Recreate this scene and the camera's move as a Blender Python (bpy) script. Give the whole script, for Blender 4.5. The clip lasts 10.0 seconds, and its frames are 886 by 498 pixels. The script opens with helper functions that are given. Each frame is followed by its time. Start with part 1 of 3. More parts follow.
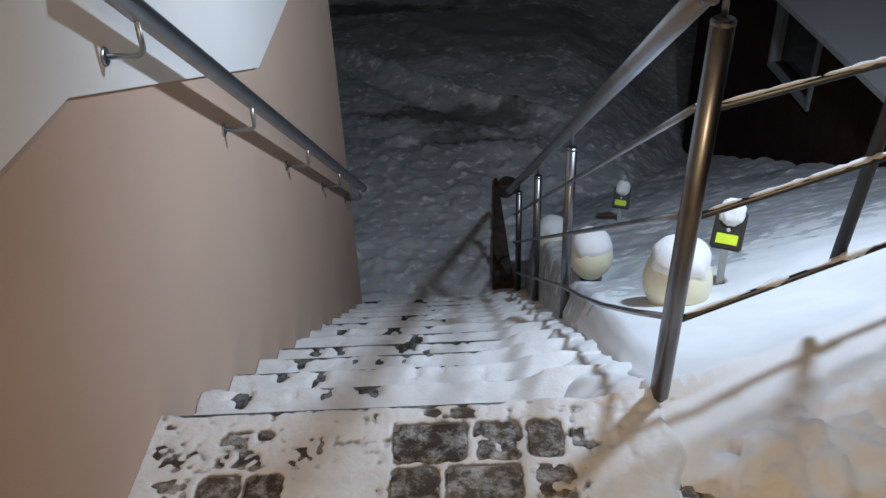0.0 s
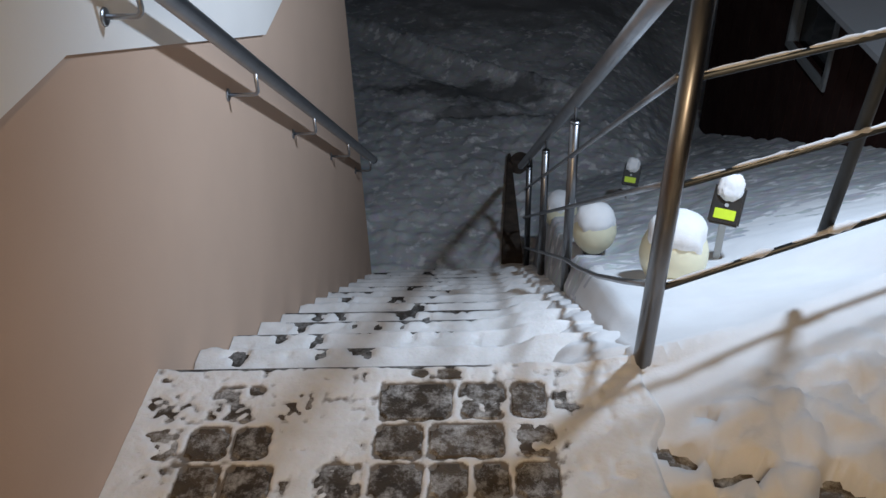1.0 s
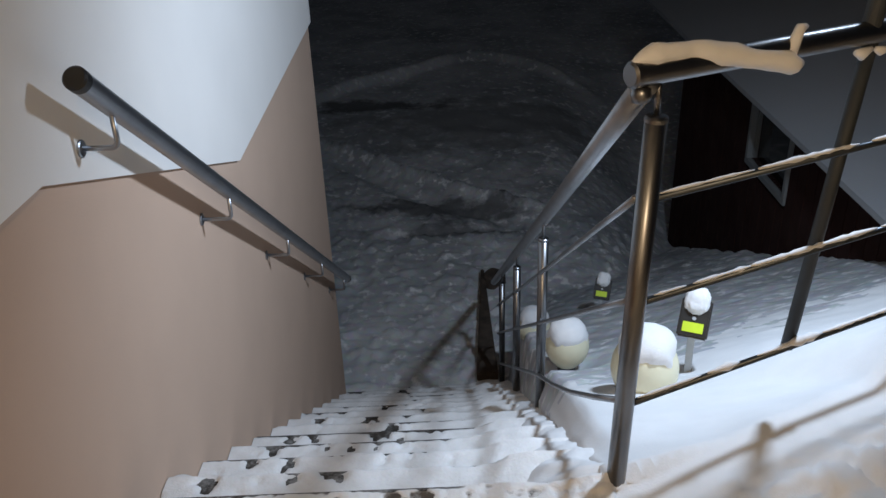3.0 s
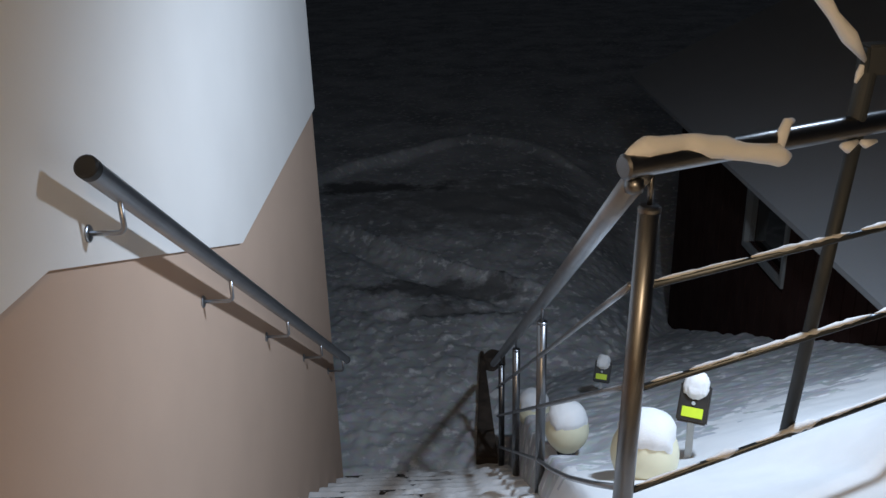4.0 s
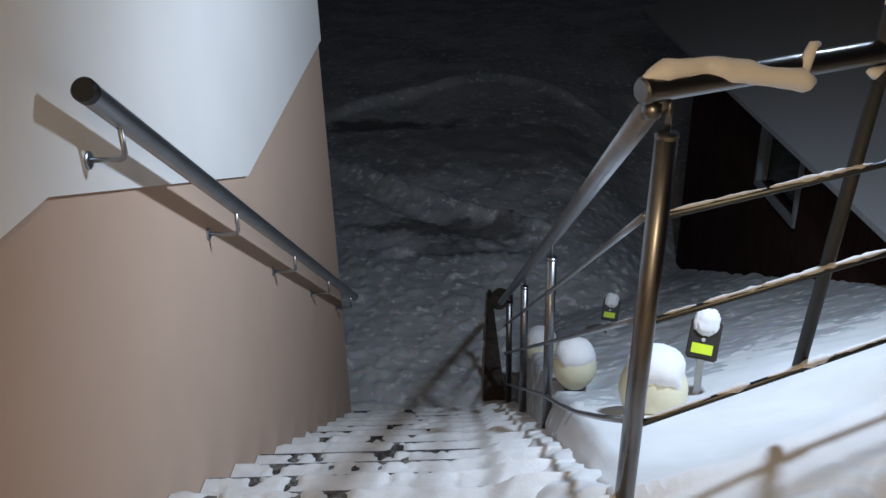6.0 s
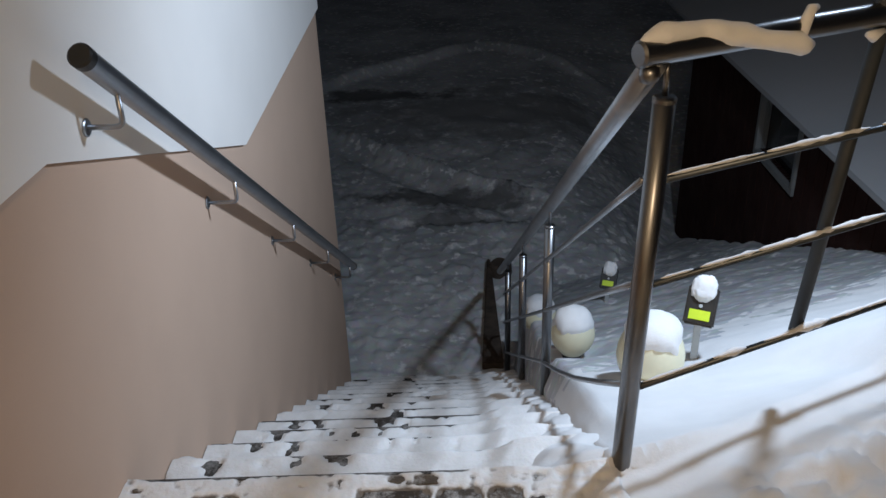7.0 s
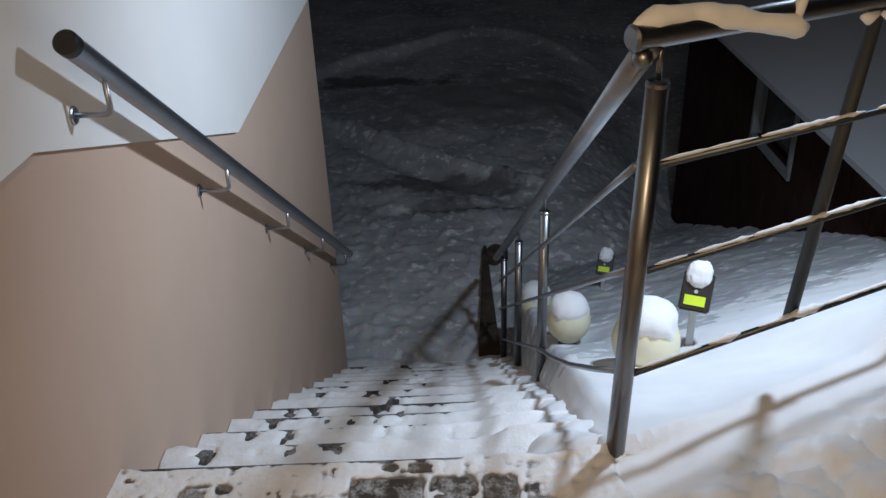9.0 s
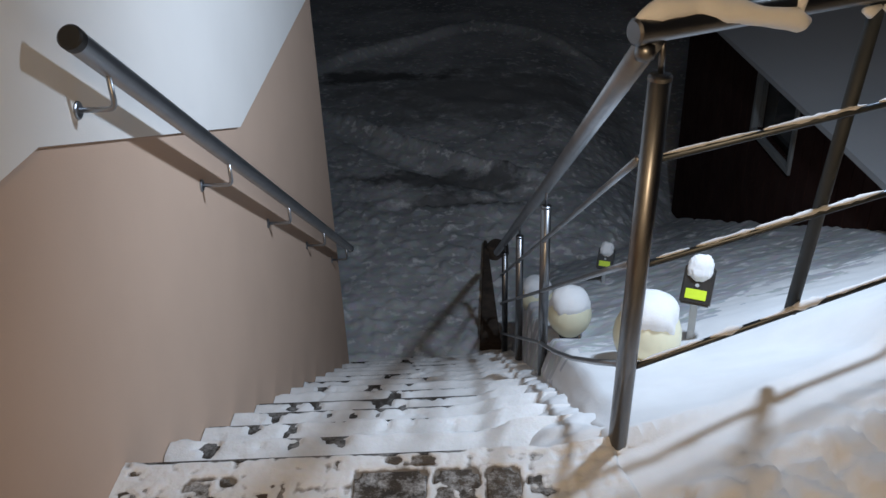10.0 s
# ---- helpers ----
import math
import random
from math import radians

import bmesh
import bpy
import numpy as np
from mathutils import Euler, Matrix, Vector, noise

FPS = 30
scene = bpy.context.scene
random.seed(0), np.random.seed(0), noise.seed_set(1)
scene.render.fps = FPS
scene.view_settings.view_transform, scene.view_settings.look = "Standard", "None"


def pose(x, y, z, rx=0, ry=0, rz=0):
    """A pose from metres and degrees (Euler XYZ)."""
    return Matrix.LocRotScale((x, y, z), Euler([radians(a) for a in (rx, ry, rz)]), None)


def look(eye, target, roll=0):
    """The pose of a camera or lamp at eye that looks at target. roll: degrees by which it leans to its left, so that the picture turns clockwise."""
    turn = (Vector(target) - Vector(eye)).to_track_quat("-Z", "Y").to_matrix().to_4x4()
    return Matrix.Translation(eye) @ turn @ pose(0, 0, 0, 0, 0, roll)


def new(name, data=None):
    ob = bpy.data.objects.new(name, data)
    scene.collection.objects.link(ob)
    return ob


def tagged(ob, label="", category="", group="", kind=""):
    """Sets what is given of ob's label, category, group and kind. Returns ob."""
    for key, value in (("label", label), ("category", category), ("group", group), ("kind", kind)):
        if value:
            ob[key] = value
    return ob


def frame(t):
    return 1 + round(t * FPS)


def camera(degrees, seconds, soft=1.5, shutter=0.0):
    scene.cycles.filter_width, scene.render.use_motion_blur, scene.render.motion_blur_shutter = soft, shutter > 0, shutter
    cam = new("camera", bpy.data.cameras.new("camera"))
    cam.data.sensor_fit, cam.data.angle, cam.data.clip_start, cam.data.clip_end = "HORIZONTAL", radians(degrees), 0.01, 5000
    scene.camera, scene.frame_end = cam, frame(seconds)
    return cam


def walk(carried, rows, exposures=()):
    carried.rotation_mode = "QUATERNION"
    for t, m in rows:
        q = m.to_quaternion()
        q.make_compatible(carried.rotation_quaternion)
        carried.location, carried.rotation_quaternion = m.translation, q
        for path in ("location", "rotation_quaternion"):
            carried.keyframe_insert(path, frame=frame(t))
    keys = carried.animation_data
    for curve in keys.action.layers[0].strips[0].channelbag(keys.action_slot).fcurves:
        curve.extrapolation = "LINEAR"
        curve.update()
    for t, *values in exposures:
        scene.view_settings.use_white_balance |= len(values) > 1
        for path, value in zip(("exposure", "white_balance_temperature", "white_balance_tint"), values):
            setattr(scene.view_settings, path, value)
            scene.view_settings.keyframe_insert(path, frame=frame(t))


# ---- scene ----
cam = camera(55.3, 10.0)
PATH = [
    (0, (-0.031, 0.071, 1.487), (-0.087, 1.739, 0.386), -2.6),
    (0.5, (0.02, 0.033, 1.482), (-0.061, 1.677, 0.346), -1.9),
    (1, (0.042, 0.018, 1.482), (-0.06, 1.655, 0.339), -2.2),
    (1.5, (0.049, 0.015, 1.474), (-0.054, 1.643, 0.317), -2.2),
    (2, (0.05, 0.02, 1.474), (-0.038, 1.647, 0.314), -2.3),
    (2.5, (0.054, 0.021, 1.481), (-0.014, 1.678, 0.363), -2.2),
    (3, (0.06, -0.002, 1.506), (0.018, 1.778, 0.594), -2.1),
    (3.2, (0.062, -0.006, 1.511), (0.024, 1.788, 0.627), -2.1),
    (4.3, (0.064, -0.034, 1.534), (0.023, 1.833, 0.818), -1.5),
    (4.5, (0.059, -0.038, 1.534), (0.016, 1.828, 0.813), -1.4),
    (5, (0.064, 0.003, 1.511), (0.018, 1.854, 0.755), -1.5),
    (5.5, (0.061, 0.013, 1.492), (0.003, 1.838, 0.676), -1.9),
    (6, (0.06, 0.009, 1.489), (0.001, 1.81, 0.621), -1.7),
    (7.5, (0.062, -0.006, 1.475), (0.007, 1.756, 0.532), -2.1),
    (8, (0.062, 0.008, 1.47), (0.012, 1.766, 0.518), -2.1),
    (8.5, (0.071, -0.002, 1.48), (0.018, 1.752, 0.521), -2.2),
    (9, (0.072, 0.01, 1.476), (0.02, 1.765, 0.519), -2.2),
    (9.5, (0.071, -0.003, 1.482), (0.018, 1.749, 0.519), -2.3),
    (10, (0.065, 0.001, 1.477), (0.013, 1.751, 0.51), -2.3),
]


def key(t, eye, target, roll):
    return (t, look(eye, target, roll))


walk(cam, [key(*row) for row in PATH])

# ---- light: night, a cold garden lamp over the bank and a warm porch lamp behind the landing ----
world = bpy.data.worlds.new("night")
scene.world = world
world.use_nodes = True
world.node_tree.nodes["Background"].inputs[0].default_value = (0.55, 0.62, 0.75, 1)
world.node_tree.nodes["Background"].inputs[1].default_value = 0.016


def lamp(name, kind, place, energy, colour, radius):
    data = bpy.data.lights.new(name, kind)
    data.energy, data.color, data.shadow_soft_size = energy, colour, radius
    ob = new(name, data)
    ob.matrix_world = Matrix.Translation(place)
    return ob


COLD = (1.303, 2.45, 1.655)
flood = lamp("garden_lamp_light", "SPOT", COLD, 220, (0.64, 0.79, 1.0), 0.085)
flood.data.spot_size, flood.data.spot_blend = radians(146), 0.75
flood.matrix_world = look(COLD, (-0.58, 4.22, -1.20))
lamp("porch_lamp_light", "POINT", (0.15, -0.75, 2.35), 63, (1.0, 0.73, 0.45), 0.09)


# ---- materials ----
GROUND = -0.185 * 13     # level of the yard below the stairs


def material(name, base, rough=0.6, metal=0.0, vary=0.15, scale=8.0, fine=120.0, bump=0.15, depth=0.004, second=None, object_vary=0.0, spec=0.5, dust=0.0):
    """A surface with large blotches, fine grain and relief."""
    m = bpy.data.materials.new(name)
    m.use_nodes = True
    nt = m.node_tree
    b = nt.nodes["Principled BSDF"]
    b.inputs["Roughness"].default_value, b.inputs["Metallic"].default_value = rough, metal
    b.inputs["Specular IOR Level"].default_value = spec
    co = nt.nodes.new("ShaderNodeTexCoord")
    big, small = nt.nodes.new("ShaderNodeTexNoise"), nt.nodes.new("ShaderNodeTexNoise")
    big.inputs["Scale"].default_value, small.inputs["Scale"].default_value = scale, fine
    big.inputs["Detail"].default_value, small.inputs["Detail"].default_value = 5, 3
    mix = nt.nodes.new("ShaderNodeMix")
    mix.data_type = "RGBA"
    second = second or tuple(c * (1 - vary) for c in base)
    mix.inputs[6].default_value, mix.inputs[7].default_value = (*base, 1), (*second, 1)
    ramp = nt.nodes.new("ShaderNodeMapRange")
    ramp.inputs[1].default_value, ramp.inputs[2].default_value = 0.35, 0.68
    grain = nt.nodes.new("ShaderNodeMix")
    grain.data_type, grain.blend_type = "RGBA", "MULTIPLY"
    grain.inputs[0].default_value = vary
    for tex in (big, small):
        nt.links.new(co.outputs["Object"], tex.inputs["Vector"])
    nt.links.new(big.outputs["Fac"], ramp.inputs[0])
    nt.links.new(ramp.outputs[0], mix.inputs[0])
    nt.links.new(mix.outputs[2], grain.inputs[6])
    nt.links.new(small.outputs["Color"], grain.inputs[7])
    out = grain.outputs[2]
    if object_vary:
        info, hsv, mr = nt.nodes.new("ShaderNodeObjectInfo"), nt.nodes.new("ShaderNodeHueSaturation"), nt.nodes.new("ShaderNodeMapRange")
        mr.inputs[3].default_value, mr.inputs[4].default_value = 1 - object_vary, 1 + object_vary
        nt.links.new(info.outputs["Random"], mr.inputs[0])
        nt.links.new(mr.outputs[0], hsv.inputs["Value"])
        nt.links.new(out, hsv.inputs["Color"])
        out = hsv.outputs[0]
    if dust:
        # fine frost caught in the surface
        fr, cut, white = nt.nodes.new("ShaderNodeTexNoise"), nt.nodes.new("ShaderNodeMapRange"), nt.nodes.new("ShaderNodeMix")
        fr.inputs["Scale"].default_value, fr.inputs["Detail"].default_value, fr.inputs["Roughness"].default_value = 15, 8, 0.78
        cut.inputs[1].default_value, cut.inputs[2].default_value, cut.inputs[4].default_value = 0.47, 0.66, dust
        white.data_type = "RGBA"
        white.inputs[7].default_value = (0.66, 0.66, 0.65, 1)
        geo = nt.nodes.new("ShaderNodeNewGeometry")
        nt.links.new(geo.outputs["Position"], fr.inputs["Vector"])
        nt.links.new(fr.outputs["Fac"], cut.inputs[0])
        nt.links.new(cut.outputs[0], white.inputs[0])
        nt.links.new(out, white.inputs[6])
        out = white.outputs[2]
    nt.links.new(out, b.inputs["Base Color"])
    bp = nt.nodes.new("ShaderNodeBump")
    bp.inputs["Strength"].default_value, bp.inputs["Distance"].default_value = bump, depth
    nt.links.new(small.outputs["Fac"], bp.inputs["Height"])
    nt.links.new(bp.outputs[0], b.inputs["Normal"])
    return m


SNOW = material("snow", (0.80, 0.80, 0.80), 0.75, vary=0.05, scale=9, fine=130, bump=0.18, depth=0.005, spec=0.3)
TRODDEN = material("trodden_snow", (0.84, 0.84, 0.84), 0.7, vary=0.07, scale=14, fine=90, bump=0.4, depth=0.006, second=(0.72, 0.715, 0.70), spec=0.3)
FAR_SNOW = material("ground_snow", (0.78, 0.79, 0.80), 0.8, vary=0.35, scale=1.1, fine=15, bump=0.22, depth=0.03, second=(0.46, 0.48, 0.50), spec=0.2)


THIN_SNOW = material("thin_trodden_snow", (0.84, 0.84, 0.84), 0.7, vary=0.07, scale=14, fine=90, bump=0.4, depth=0.006, second=(0.74, 0.735, 0.72), spec=0.3)


def show_through(m, low, high, colour):
    """Snow a millimetre or two thick lets the paving below show through."""
    nt = m.node_tree
    b = nt.nodes["Principled BSDF"]
    old = b.inputs["Base Color"].links[0].from_socket
    geo, xyz, tex, add, cut, mix = (nt.nodes.new("ShaderNode" + n) for n in ("NewGeometry", "SeparateXYZ", "TexNoise", "Math", "MapRange", "Mix"))
    tex.inputs["Scale"].default_value, tex.inputs["Detail"].default_value, tex.inputs["Roughness"].default_value = 55, 5, 0.7
    add.operation = "MULTIPLY_ADD"
    add.inputs[1].default_value = 0.006
    cut.inputs[1].default_value, cut.inputs[2].default_value = low + 0.003, high + 0.003
    cut.inputs[3].default_value, cut.inputs[4].default_value = 0.9, 0.0
    mix.data_type = "RGBA"
    mix.inputs[7].default_value = (*colour, 1)
    nt.links.new(geo.outputs["Position"], xyz.inputs[0])
    nt.links.new(geo.outputs["Position"], tex.inputs["Vector"])
    nt.links.new(tex.outputs["Fac"], add.inputs[0])
    nt.links.new(xyz.outputs[2], add.inputs[2])
    nt.links.new(add.outputs[0], cut.inputs[0])
    nt.links.new(cut.outputs[0], mix.inputs[0])
    nt.links.new(old, mix.inputs[6])
    nt.links.new(mix.outputs[2], b.inputs["Base Color"])


show_through(THIN_SNOW, -0.0022, 0.0018, (0.13, 0.10, 0.07))


def dark_patch(m, centre, size, colour):
    """A darker patch with a ragged outline, blended into a material."""
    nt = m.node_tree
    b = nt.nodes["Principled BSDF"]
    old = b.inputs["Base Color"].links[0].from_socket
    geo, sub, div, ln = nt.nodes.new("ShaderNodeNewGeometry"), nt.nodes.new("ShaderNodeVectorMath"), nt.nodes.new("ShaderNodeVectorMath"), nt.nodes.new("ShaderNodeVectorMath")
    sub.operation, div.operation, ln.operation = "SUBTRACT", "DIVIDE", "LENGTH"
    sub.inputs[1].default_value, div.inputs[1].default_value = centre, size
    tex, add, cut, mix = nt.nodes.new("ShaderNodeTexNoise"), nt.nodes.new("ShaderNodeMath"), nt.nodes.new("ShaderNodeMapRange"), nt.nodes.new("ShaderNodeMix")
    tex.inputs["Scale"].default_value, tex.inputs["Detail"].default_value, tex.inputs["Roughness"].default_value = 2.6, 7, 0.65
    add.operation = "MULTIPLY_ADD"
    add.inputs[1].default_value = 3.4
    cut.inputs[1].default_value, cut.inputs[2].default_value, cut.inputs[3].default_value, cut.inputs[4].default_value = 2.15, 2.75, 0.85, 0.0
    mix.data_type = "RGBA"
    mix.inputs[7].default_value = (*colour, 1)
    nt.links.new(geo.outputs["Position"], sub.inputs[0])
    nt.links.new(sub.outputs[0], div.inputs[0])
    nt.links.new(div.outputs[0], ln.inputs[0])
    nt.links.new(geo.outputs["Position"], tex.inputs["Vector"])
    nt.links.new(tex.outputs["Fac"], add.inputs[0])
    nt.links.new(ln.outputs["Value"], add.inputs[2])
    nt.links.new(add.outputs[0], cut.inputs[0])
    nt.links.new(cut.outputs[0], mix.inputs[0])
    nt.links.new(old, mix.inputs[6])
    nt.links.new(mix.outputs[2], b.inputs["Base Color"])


def lit_clods(m, scale, low, high, colour):
    """Bright flecks over greyer packed snow: the light on clods, put into the colour."""
    nt = m.node_tree
    b = nt.nodes["Principled BSDF"]
    old = b.inputs["Base Color"].links[0].from_socket
    geo, tex, cut, mix = nt.nodes.new("ShaderNodeNewGeometry"), nt.nodes.new("ShaderNodeTexNoise"), nt.nodes.new("ShaderNodeMapRange"), nt.nodes.new("ShaderNodeMix")
    tex.inputs["Scale"].default_value, tex.inputs["Detail"].default_value, tex.inputs["Roughness"].default_value = scale, 4, 0.55
    cut.inputs[1].default_value, cut.inputs[2].default_value = low, high
    mix.data_type = "RGBA"
    mix.inputs[7].default_value = (*colour, 1)
    nt.links.new(geo.outputs["Position"], tex.inputs["Vector"])
    nt.links.new(tex.outputs["Fac"], cut.inputs[0])
    nt.links.new(cut.outputs[0], mix.inputs[0])
    nt.links.new(old, mix.inputs[6])
    nt.links.new(mix.outputs[2], b.inputs["Base Color"])


lit_clods(FAR_SNOW, 9.0, 0.56, 0.66, (0.88, 0.88, 0.88))
dark_patch(FAR_SNOW, (-0.15, 8.62, GROUND), (1.15, 0.34, 9.0), (0.13, 0.13, 0.13))
dark_patch(FAR_SNOW, (-0.02, 8.02, GROUND), (0.75, 0.15, 9.0), (0.17, 0.17, 0.17))
dark_patch(FAR_SNOW, (0.3, 11.6, GROUND), (2.2, 1.3, 9.0), (0.30, 0.30, 0.30))
dark_patch(FAR_SNOW, (-1.3, 12.5, GROUND), (1.2, 0.30, 9.0), (0.13, 0.13, 0.13))
PINK = material("pink_plinth_plaster", (0.555, 0.396, 0.298), 0.85, vary=0.05, scale=3, fine=210, bump=0.25, depth=0.002, spec=0.2)
WHITE = material("white_wall_plaster", (0.80, 0.765, 0.72), 0.85, vary=0.04, scale=2.5, fine=210, bump=0.25, depth=0.002, spec=0.2)
STEEL = material("brushed_steel", (0.25, 0.25, 0.255), 0.3, 1.0, vary=0.12, scale=12, fine=260, bump=0.05, depth=0.001)
RAILSTEEL = material("satin_steel", (0.42, 0.43, 0.45), 0.36, 1.0, vary=0.15, scale=12, fine=260, bump=0.05, depth=0.001)
# steel of the landing bars, the black sky they mirror put into its colour
BARSTEEL = material("sky_darkened_bar_steel", (0.10, 0.11, 0.12), 0.38, 1.0, vary=0.15, scale=14, fine=260, bump=0.05, depth=0.001)
BLACK = material("black_plastic", (0.018, 0.018, 0.018), 0.45, vary=0.2, scale=30, fine=300, bump=0.05)
PAVER = material("wet_paver", (0.105, 0.076, 0.047), 0.65, dust=0.75, vary=0.4, scale=22, fine=180, bump=0.6, depth=0.003, second=(0.055, 0.040, 0.027), object_vary=0.35)
STEP = material("dark_step_paving", (0.060, 0.050, 0.042), 0.7, dust=0.4, vary=0.4, scale=18, fine=150, bump=0.5, depth=0.003, second=(0.03, 0.028, 0.025))
GLOBE = material("cream_globe_plastic", (0.76, 0.72, 0.52), 0.35, vary=0.05, scale=10, fine=120, bump=0.02)
YELLOW = material("yellow_green_reflector", (0.62, 0.80, 0.04), 0.4, vary=0.06, scale=40, fine=300, bump=0.02)
CLEAR = material("pale_plastic", (0.45, 0.47, 0.48), 0.3, vary=0.1, scale=20, fine=200, bump=0.02)
REDWALL = material("dark_red_boards", (0.045, 0.022, 0.018), 0.85, spec=0.15, vary=0.35, scale=4, fine=60, bump=0.3, second=(0.03, 0.010, 0.008))
FRAME = material("weathered_window_frame", (0.20, 0.21, 0.21), 0.5, vary=0.06, scale=10, fine=100, bump=0.03)
WOOD = material("dark_weathered_wood", (0.115, 0.085, 0.064), 0.8, vary=0.4, scale=9, fine=80, bump=0.5, second=(0.045, 0.033, 0.026))
DARKMETAL = material("dark_metal", (0.035, 0.042, 0.048), 0.6, 0.0, vary=0.2, scale=14, fine=200, bump=0.05)
ROOF = material("grey_roof_sheet", (0.29, 0.30, 0.315), 0.7, vary=0.12, scale=2, fine=60, bump=0.1, second=(0.28, 0.29, 0.30))
GLASS = bpy.data.materials.new("window_glass")
GLASS.use_nodes = True
GLASS.node_tree.nodes["Principled BSDF"].inputs["Base Color"].default_value = (0.012, 0.013, 0.014, 1)
GLASS.node_tree.nodes["Principled BSDF"].inputs["Roughness"].default_value = 0.06


# ---- mesh helpers ----
def part(name, bm, mat, parent=None, label="", smooth=False):
    """Link a bmesh as one mesh object under a thing or a part."""
    data = bpy.data.meshes.new(name)
    bmesh.ops.recalc_face_normals(bm, faces=bm.faces)
    bm.to_mesh(data)
    bm.free()
    data.materials.append(mat)
    if smooth:
        data.shade_smooth()
    ob = new(name, data)
    if parent:
        ob.parent = parent
    if label:
        ob["label"] = label
    return ob


def thing(name, label, category, group="", kind="", place=(0, 0, 0)):
    ob = new(name)
    ob.location = place
    ob.empty_display_size = 0.1
    return tagged(ob, label, category, group, kind)


def box(bm, lo, hi, bevel=0.0):
    lo, hi = Vector(lo), Vector(hi)
    r = bmesh.ops.create_cube(bm, size=1.0, matrix=Matrix.Translation((lo + hi) / 2) @ Matrix.Diagonal((*(hi - lo), 1)))
    if bevel:
        edges = list({e for v in r["verts"] for e in v.link_edges})
        bmesh.ops.bevel(bm, geom=edges, offset=bevel, segments=2, affect="EDGES")
    return bm


def tube(bm, points, radius, sides=20, caps=True, radii=None):
    """A round bar along points."""
    pts = [Vector(p) for p in points]
    rings = []
    side = None
    for i, p in enumerate(pts):
        d = (pts[min(i + 1, len(pts) - 1)] - pts[max(i - 1, 0)]).normalized()
        if side is None:
            side = d.orthogonal().normalized()
        side = (side - d * side.dot(d)).normalized()
        up = d.cross(side)
        r = radii[i] if radii else radius
        rings.append([bm.verts.new(p + r * (side * math.cos(a) + up * math.sin(a))) for a in (2 * math.pi * k / sides for k in range(sides))])
    for a, b in zip(rings, rings[1:]):
        for k in range(sides):
            bm.faces.new((a[k], a[(k + 1) % sides], b[(k + 1) % sides], b[k]))
    if caps:
        bm.faces.new(rings[0])
        bm.faces.new(rings[-1])
    return bm


def bend(a, corner, b, radius, n=6):
    """Points from a to b round a rounded corner."""
    a, c, b = Vector(a), Vector(corner), Vector(b)
    p, q = c + (a - c).normalized() * radius, c + (b - c).normalized() * radius
    return [a, *[(1 - t) ** 2 * p + 2 * t * (1 - t) * c + t * t * q for t in (k / n for k in range(n + 1))], b]


def lathe(bm, profile, sides=28, centre=(0, 0, 0)):
    c = Vector(centre)
    rings = [[bm.verts.new(c + Vector((r * math.cos(a), r * math.sin(a), z))) for a in (2 * math.pi * k / sides for k in range(sides))] for r, z in profile]
    for a, b in zip(rings, rings[1:]):
        for k in range(sides):
            bm.faces.new((a[k], a[(k + 1) % sides], b[(k + 1) % sides], b[k]))
    bm.faces.new(rings[0])
    bm.faces.new(rings[-1])
    return bm


def sheet(name, xs, ys, height, mat, keep=None, parent=None, skew=0.0):
    """A height field over the grid xs by ys, its rows skewed from the house wall on."""
    verts = [(x, y + skew * (x + 0.79), height(x, y)) for y in ys for x in xs]
    n = len(xs)
    faces = []
    for j in range(len(ys) - 1):
        for i in range(n - 1):
            if keep and not keep((xs[i] + xs[i + 1]) / 2, (ys[j] + ys[j + 1]) / 2):
                continue
            faces.append((j * n + i, j * n + i + 1, (j + 1) * n + i + 1, (j + 1) * n + i))
    data = bpy.data.meshes.new(name)
    data.from_pydata(verts, [], faces)
    data.materials.append(mat)
    data.shade_smooth()
    ob = new(name, data)
    if parent:
        ob.parent = parent
    return ob


def steps(a, b, d):
    n = max(1, round((b - a) / d))
    return [a + (b - a) * i / n for i in range(n + 1)]


def nz(x, y, s, seed=0.0):
    return noise.noise(Vector((x * s, y * s, seed)))


def smooth(a, b, v):
    t = min(1.0, max(0.0, (v - a) / (b - a)))
    return t * t * (3 - 2 * t)


# ---- the plan ----
WALL_X = -0.79          # face of the house wall beside the stairs
TOP_Y = 1.60            # nosing of the landing
RUN, RISE, COUNT = 0.285, 0.185, 13
SLOPE = 0.654           # of stairs and rails
SKEW = 0.03             # of the steps and courses to the house wall
CORNER = (0.44, 1.60)   # corner post
ALONG = Vector((0.898, 0.439))
OUT = Vector((-0.439, 0.898))


def rail_axes(x, y):
    p = Vector((x - CORNER[0], y - CORNER[1]))
    return p.dot(ALONG), p.dot(OUT)


# gaps in the broken snow: x, y, radius
GAPS = [(0.462, 1.31, 0.034), (0.578, 1.26, 0.040), (0.437, 1.165, 0.045), (0.50, 1.175, 0.040), (0.796, 1.222, 0.055), (0.612, 1.150, 0.035), (0.54, 1.424, 0.017), (0.86, 1.17, 0.05), (0.76, 1.19, 0.04)]


